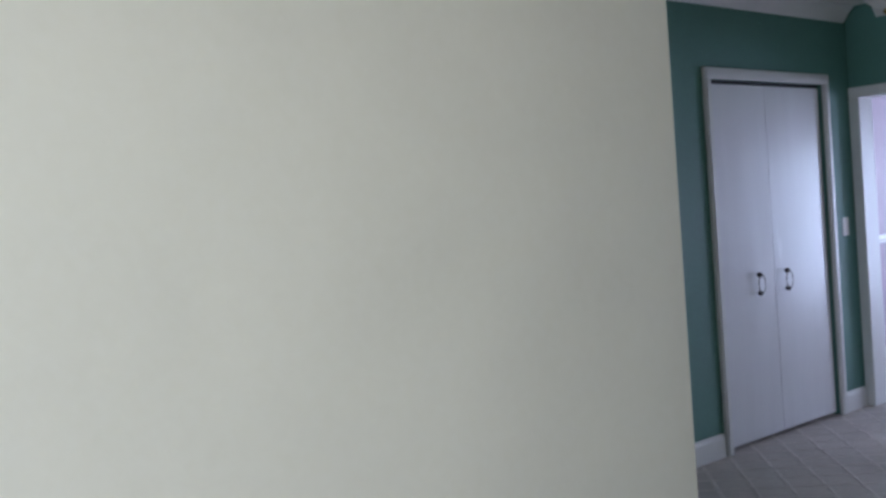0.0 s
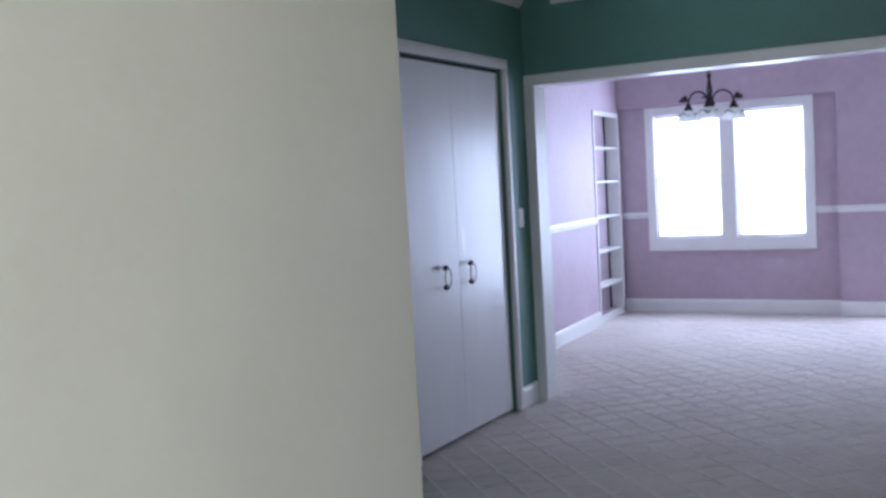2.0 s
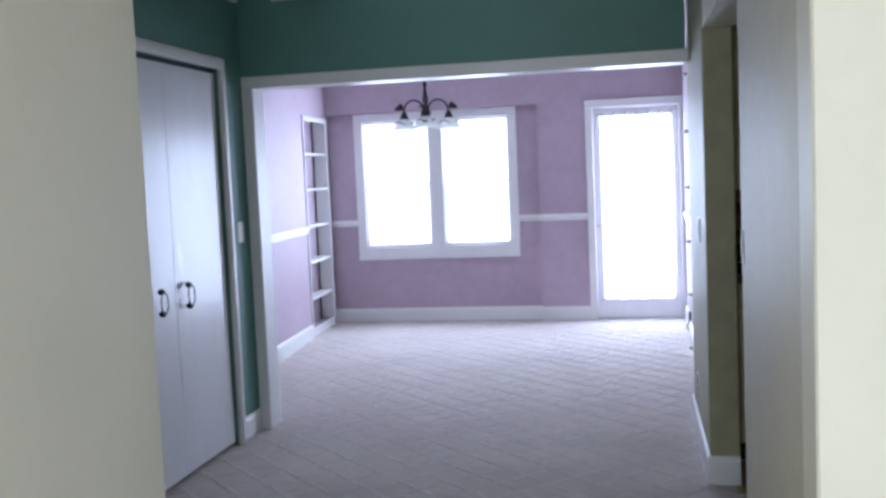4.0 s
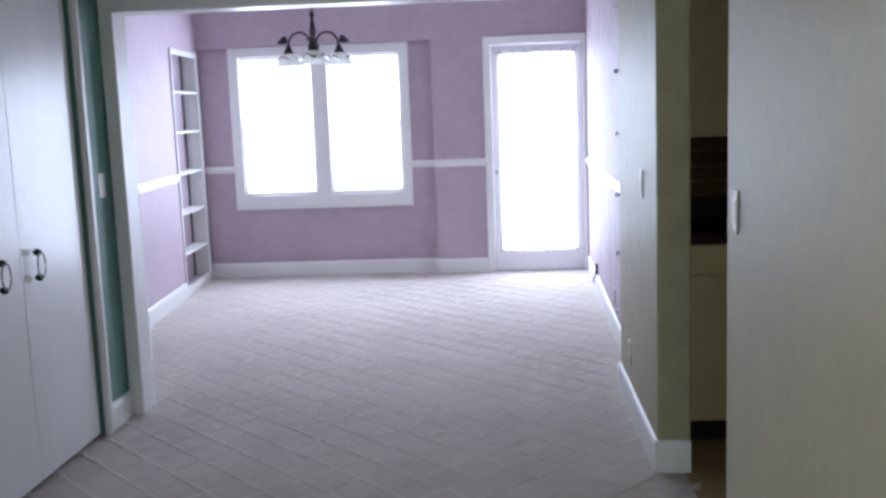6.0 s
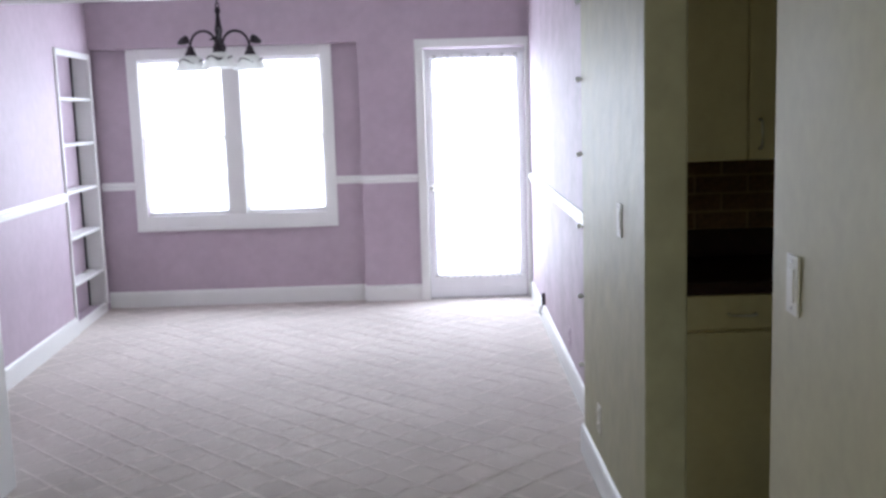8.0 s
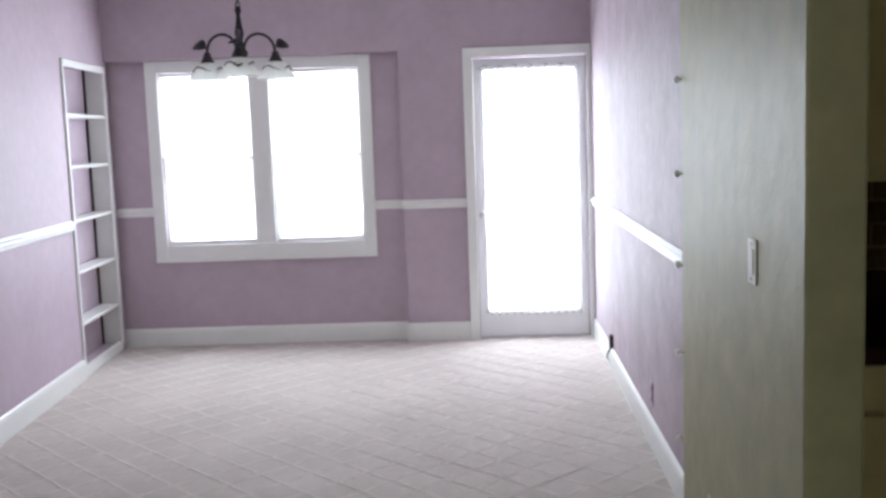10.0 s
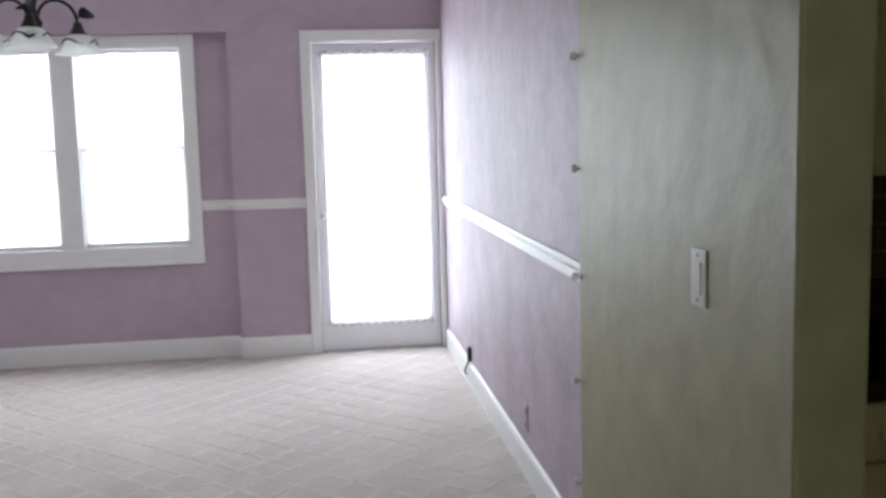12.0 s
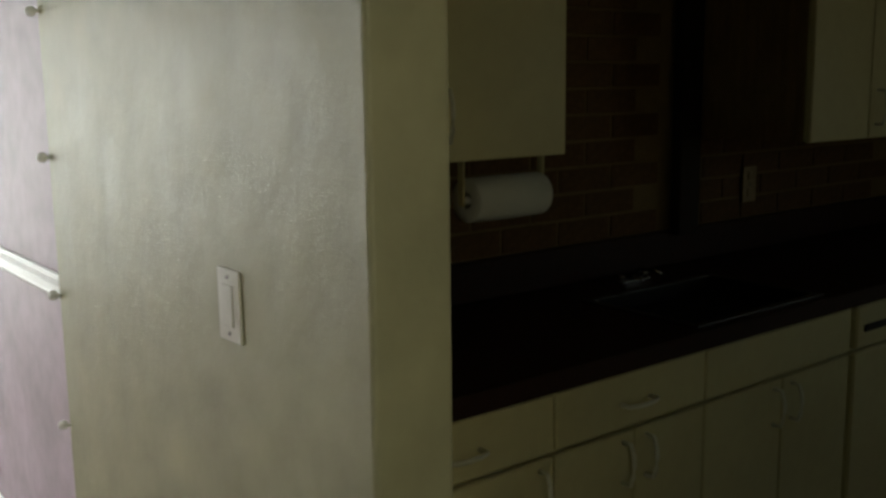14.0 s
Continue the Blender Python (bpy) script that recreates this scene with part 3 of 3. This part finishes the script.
def chandelier(x, y):
    root = empty("chandelier", pose(x, y, 0), label="dark bronze three-arm chandelier with frosted glass bell shades, unlit", category="chandelier")
    part("canopy", lathe([(0.002, CEIL), (0.06, CEIL - 0.002), (0.055, CEIL - 0.02), (0.02, CEIL - 0.035), (0.002, CEIL - 0.036)]), M_BRONZE, root)
    z = CEIL - 0.036
    k = 0
    while z > 2.151:
        pts = []
        for j in range(12):
            a = 2 * math.pi * j / 12
            u, v = 0.011 * math.cos(a), 0.019 * math.sin(a)
            pts.append((u, 0, z - 0.016 + v) if k % 2 else (0, u, z - 0.016 + v))
        part("chain_link", tube(pts, 0.0035, 5, close=True), M_BRONZE, root)
        z -= 0.030
        k += 1
    part("cord", tube([(0.004 * math.sin(i * 1.891), 0.006 * math.cos(i * 1.891), CEIL - 0.03 - i * 0.044) for i in range(10)], 0.003, 6), M_BRONZE, root)
    part("stem", lathe([(0.002, 2.156), (0.012, 2.151), (0.018, 2.131), (0.010, 2.111), (0.016, 2.061), (0.024, 2.021), (0.016, 1.981), (0.026, 1.946), (0.040, 1.921),
                        (0.030, 1.891), (0.012, 1.876), (0.002, 1.871)], 18), M_BRONZE, root)
    for ang in (-80, 40, 160):
        a = radians(ang)
        R = Matrix.Rotation(a, 4, "Z")
        pts = []
        for i in range(15):
            t = i / 14
            pts.append(R @ Vector((0.02 + 0.18 * (1 - math.cos(math.pi * t)) / 2, 0, 1.916 + 0.105 * math.sin(math.pi * t) ** 0.8 + 0.0 * t)))
        arm = part("arm", tube(pts, 0.0078, 8), M_BRONZE, root)
        part("leaf", leaf_mesh(R @ Matrix.Translation((0.205, 0.0, 1.956)) @ Matrix.Rotation(radians(-8), 4, "Y") @ Matrix.Rotation(radians(40 if ang < 90 else -40), 4, "X")), M_BRONZE, arm)
        tip = R @ Vector((0.200, 0, 0))
        part("socket_cup", lathe([(0.002, 1.936), (0.016, 1.934), (0.020, 1.916), (0.030, 1.896), (0.036, 1.881), (0.034, 1.876), (0.002, 1.877)], 16), M_BRONZE, root).location = tip
        sh = part("shade", lathe([(0.103, 1.797), (0.094, 1.807), (0.082, 1.821), (0.073, 1.839), (0.064, 1.857), (0.051, 1.872), (0.036, 1.881), (0.033, 1.879), (0.048, 1.870), (0.061, 1.855), (0.070, 1.837), (0.079, 1.819), (0.091, 1.805), (0.100, 1.795)], 40, wave=0.004), M_SHADE, root,
                  "frosted white bell glass shade")
        sh.location = tip
        ring = part("wire_ring", tube([(tip.x + 0.070 * math.cos(b), tip.y + 0.070 * math.sin(b), 1.847 + 0.013 * math.cos(3 * b)) for b in
                                       (2 * math.pi * j / 24 for j in range(24))], 0.0036, 5, close=True), M_BRONZE, root)
        part("leaf", leaf_mesh(Matrix.Translation((tip.x, tip.y, 1.849)) @ R @ Matrix.Translation((0.045, 0, 0)) @ Matrix.Rotation(radians(25), 4, "Y") @ Matrix.Diagonal((0.6, 0.6, 0.6, 1))), M_BRONZE, ring)


chandelier(-2.56, 8.01)


def ceiling_light(x, y):
    root = empty("ceiling_light", pose(x, y, 0), label="brass ceiling light with a white glass bowl, unlit", category="ceiling light")
    part("base", lathe([(0.002, HALL_CEIL), (0.13, HALL_CEIL - 0.001), (0.13, HALL_CEIL - 0.02), (0.11, HALL_CEIL - 0.05), (0.002, HALL_CEIL - 0.05)]), M_BRASS, root)
    part("bowl", lathe([(0.125, HALL_CEIL - 0.045), (0.135, HALL_CEIL - 0.085), (0.11, HALL_CEIL - 0.155), (0.06, HALL_CEIL - 0.195), (0.002, HALL_CEIL - 0.21)]), M_SHADE, root, "white glass bowl")
    part("finial", lathe([(0.002, HALL_CEIL - 0.205), (0.018, HALL_CEIL - 0.21), (0.022, HALL_CEIL - 0.222), (0.010, HALL_CEIL - 0.236), (0.002, HALL_CEIL - 0.245)], 14), M_BRASS, root)


ceiling_light(-2.52, 5.10)

# ---------------- kitchen ----------------
KB = 5.95                 # back wall face
KF = 5.370                 # base cabinet fronts
KU = 5.55                 # wall cabinet fronts
kwall = structure("wall_kitchen_back", boxes(((-0.56, KB, 0), (3.2, KB + 0.10, CEIL))), M_MORTAR, "tan mortar wall faced with brown brick tiles")
structure("wall_kitchen_east", boxes(((2.9, 2.12, 0), (3.0, 2.95, CEIL)), ((2.9, 3.85, 0), (3.0, KB, CEIL)), ((2.9, 2.95, 0), (3.0, 3.85, 1.05)), ((2.9, 2.95, 1.95), (3.0, 3.85, CEIL))), M_CREAM, "cream kitchen wall with a small window")


def pull(parent, p, vertical, length=0.09):
    x, y, z = p
    h = length / 2
    pts = [(0, 0), (0, 0.022), (0.25, 0.030), (0.5, 0.032), (0.75, 0.030), (1, 0.022), (1, 0)]
    if vertical:
        path = [(x, y - o, z - h + t * length) for t, o in pts]
    else:
        path = [(x - h + t * length, y - o, z) for t, o in pts]
    return part("handle", tube(path, 0.0048, 6), M_PULL, parent, "pale curved cabinet pull")


def base_unit(x0, x1, drawers, doors, label, pulls, door_pulls):
    root = empty("base_cabinet", None, label=label, category="cabinet", group="kitchen base cabinets")
    part("body", boxes(((x0 + 0.001, KF + 0.019, 0.10), (x1 - 0.001, KB - 0.002, 0.870))), M_CAB, root)
    part("toe_kick", boxes(((x0 + 0.001, KF + 0.07, 0.0), (x1 - 0.001, KF + 0.09, 0.098))), M_DARKWOOD_SHADOW, root)
    for a, b in drawers:
        d = part("drawer_front", boxes(((a + 0.003, KF, 0.750), (b - 0.003, KF + 0.018, 0.868)), bevel=0.003), M_CAB, root)
        for px in pulls:
            if a < px < b:
                pull(d, (px, KF, 0.803), False)
    for a, b in doors:
        d = part("door", boxes(((a + 0.003, KF, 0.105), (b - 0.003, KF + 0.018, 0.740)), bevel=0.003), M_CAB, root)
        for px in door_pulls:
            if a < px < b:
                pull(d, (px, KF, 0.675), True)
    return root


base_unit(-0.56, -0.068, [(-0.54, -0.068)], [(-0.54, -0.068)], "cream painted base cabinet with one drawer, beside the wall stub", [-0.308], [-0.11])
base_unit(-0.068, 0.41, [(-0.068, 0.41)], [(-0.068, 0.171), (0.171, 0.41)], "cream painted base cabinet with drawer and paired doors", [0.17], [0.133, 0.207])
base_unit(0.41, 1.035, [(0.41, 1.035)], [(0.41, 0.722), (0.722, 1.035)], "cream painted sink cabinet with paired doors", [], [0.684, 0.760])
dw = empty("dishwasher", None, label="cream dishwasher with a dark control strip under the worktop", category="dishwasher")
part("body", boxes(((1.06, KF + 0.03, 0.10), (1.64, KB - 0.002, 0.870))), M_CAB, dw)
part("door", boxes(((1.06, KF, 0.13), (1.64, KF + 0.028, 0.74)), bevel=0.006), M_CAB, dw)
part("control_panel", boxes(((1.06, KF - 0.004, 0.75), (1.64, KF + 0.028, 0.868)), bevel=0.006), M_CAB, dw)
part("latch", boxes(((1.09, KF - 0.012, 0.795), (1.30, KF - 0.003, 0.815)), bevel=0.003), M_BLACK, dw)
part("kick_plate", boxes(((1.06, KF + 0.06, 0.0), (1.64, KF + 0.08, 0.12))), M_BLACK, dw)
base_unit(1.65, 2.4, [(1.65, 2.4)], [(1.65, 2.02), (2.02, 2.4)], "cream painted base cabinet at the worktop's end", [2.0], [1.98, 2.06])

worktop = empty("worktop", None, label="dark brown laminate worktop with a low upstand", category="worktop")
SX0, SX1, SY0, SY1 = 0.42, 0.92, 5.405, 5.74
for a, b in (((-0.555, KF - 0.007, 0.873), (SX0, KB - 0.002, 0.915)), ((SX1, KF - 0.007, 0.873), (2.42, KB - 0.002, 0.915)),
             ((SX0, KF - 0.007, 0.873), (SX1, SY0, 0.915)), ((SX0, SY1, 0.873), (SX1, KB - 0.002, 0.915))):
    part("section", boxes((a, b)), M_COUNTER, worktop)
part("upstand", boxes(((-0.555, KB - 0.024, 0.916), (2.42, KB - 0.002, 1.02)), bevel=0.003), M_COUNTER, worktop)

sink = empty("sink", None, label="black enamel sink with steel rim in the dark worktop", category="sink")
part("rim", boxes(((SX0 - 0.012, SY0 - 0.012, 0.9155), (SX1 + 0.012, SY0 + 0.006, 0.9195)), ((SX0 - 0.012, SY1 - 0.006, 0.9155), (SX1 + 0.012, SY1 + 0.012, 0.9195)),
                  ((SX0 - 0.012, SY0 + 0.006, 0.9155), (SX0 + 0.006, SY1 - 0.006, 0.9195)), ((SX1 - 0.006, SY0 + 0.006, 0.9155), (SX1 + 0.012, SY1 - 0.006, 0.9195))), M_RIM, sink)
bm = boxes(((SX0 + 0.002, SY0 + 0.002, 0.875), (SX1 - 0.002, SY1 - 0.002, 0.914)))
bmesh.ops.delete(bm, geom=[f for f in bm.faces if f.normal.z > 0.5], context="FACES")
part("bowl", bm, M_ENAMEL, sink, "black enamel sink bowl")
faucet = empty("faucet", pose(0.70, 5.830, 0.915) @ Matrix.Diagonal((0.6, 0.6, 0.5, 1)), label="low chrome faucet behind the sink", category="faucet")
part("base", boxes(((-0.10, -0.022, 0), (0.10, 0.022, 0.018)), bevel=0.006, seg=2), M_STEEL, faucet)
part("spout", tube([(0, 0, 0.015), (0, -0.005, 0.05), (-0.005, -0.05, 0.085), (-0.01, -0.13, 0.09), (-0.01, -0.17, 0.075)], [0.014, 0.013, 0.011, 0.010, 0.009], 10), M_STEEL, faucet)
for dx in (-0.08, 0.08):
    part("tap_handle", lathe([(0.002, 0.05), (0.018, 0.048), (0.020, 0.035), (0.012, 0.03), (0.010, 0.016), (0.002, 0.016)], 14), M_STEEL, faucet).location = (dx, 0, 0)


def wall_unit(x0, x1, splits, label, handles, z=1.312, brown=False):
    root = empty("wall_cabinet", None, label=label, category="cabinet", group="kitchen wall cabinets")
    part("body", boxes(((x0, KU + 0.019, z + 0.005), (x1, KB - 0.012, 2.30))), M_CAB, root)
    edges = [x0, *splits, x1]
    for a, b in zip(edges, edges[1:]):
        d = part("door", boxes(((a + 0.002, KU, z), (b - 0.002, KU + 0.018, 2.30)), bevel=0.003), M_CAB, root)
        for hx in handles:
            if a < hx < b:
                pull(d, (hx, KU, z + 0.09), True, 0.10)
    if brown:
        part("side_panel", boxes(((x0 - 0.006, KU + 0.020, z + 0.003), (x0 - 0.001, KB - 0.014, 2.30))), M_BROWN, root, "brown cabinet side panel")


wall_unit(-0.555, 0.143, [-0.235], "cream painted wall cabinet with flush doors", [-0.195])
wall_unit(1.09, 2.2, [1.40, 1.80], "cream painted wall cabinet beyond the sink", [1.44], z=1.29, brown=True)
structure("wall_cabinet_soffit", boxes(((-0.555, KU + 0.01, 2.302), (2.9, KB - 0.003, HALL_CEIL - 0.001))), M_CREAM, "cream soffit above the wall cabinets")
# no real board: a dark strip in place of the corner's shadow
tagged(finish("shadow_strip", boxes(((0.985, KB - 0.05, 1.008), (1.082, KB - 0.013, 2.30)), bevel=0.003), M_DARKWOOD_SHADOW),
       label="dark upright strip standing in for the shadowed corner at the brick tiles", category="trim board", kind="structure")
plate("wall_outlet", pose(1.385, KB - 0.013, 1.13, 0, 0, -90), "tan outlet on the brick tiles", outlet=True, material=M_VINYL)

towel = empty("paper_towel_holder", pose(-0.018, 5.70, 1.212), label="paper towel roll on a holder under the wall cabinet", category="paper towel")
part("mount", boxes(((-0.02, -0.03, 0.090), (0.24, 0.03, 0.099)), bevel=0.002), M_DARKWOOD_SHADOW, towel)
for x in (-0.010, 0.228):
    part("bracket", boxes(((x, -0.010, -0.012), (x + 0.006, 0.010, 0.094)), bevel=0.002), M_CAB, towel)
part("rod", tube([(-0.006, 0, 0), (0.23, 0, 0)], 0.008, 10), M_PLATE, towel)
bm = lathe([(0.018, 0.0), (0.047, 0.0), (0.049, 0.004), (0.050, 0.110), (0.049, 0.214), (0.047, 0.218), (0.018, 0.218)], 28)
bmesh.ops.rotate(bm, cent=(0, 0, 0), matrix=Matrix.Rotation(radians(90), 3, "Y"), verts=bm.verts)
bmesh.ops.recalc_face_normals(bm, faces=bm.faces)
part("roll", bm, M_PAPER, towel, "white paper towel roll").location = (0.006, 0, 0)

# ---------------- brick tiles on the kitchen wall ----------------


def brick_tiles():
    bw, bh, gap = 0.200, 0.062, 0.009
    me = bpy.data.meshes.new("brick")
    bm = boxes(((-bw / 2, -0.004, -bh / 2), (bw / 2, 0.0, bh / 2)), bevel=0.0015)
    bm.to_mesh(me)
    bm.free()
    me.materials.append(M_BRICK)
    rng = random.Random(7)
    z, row = 1.055, 0
    while z < 2.27:
        x = -0.42 + (0.105 if row % 2 else 0.0)
        while x < 2.2:
            hidden = (z > 1.40 and (x < 0.0 or 1.22 < x)) or (0.92 < x < 1.06)
            if not hidden:
                b = new("brick", me)
                b.parent = kwall
                b.matrix_local = pose(x, KB - rng.uniform(0.0, 0.002), z, rng.uniform(-0.3, 0.3), 0, 0)
            x += bw + gap
        z += bh + gap
        row += 1


brick_tiles()
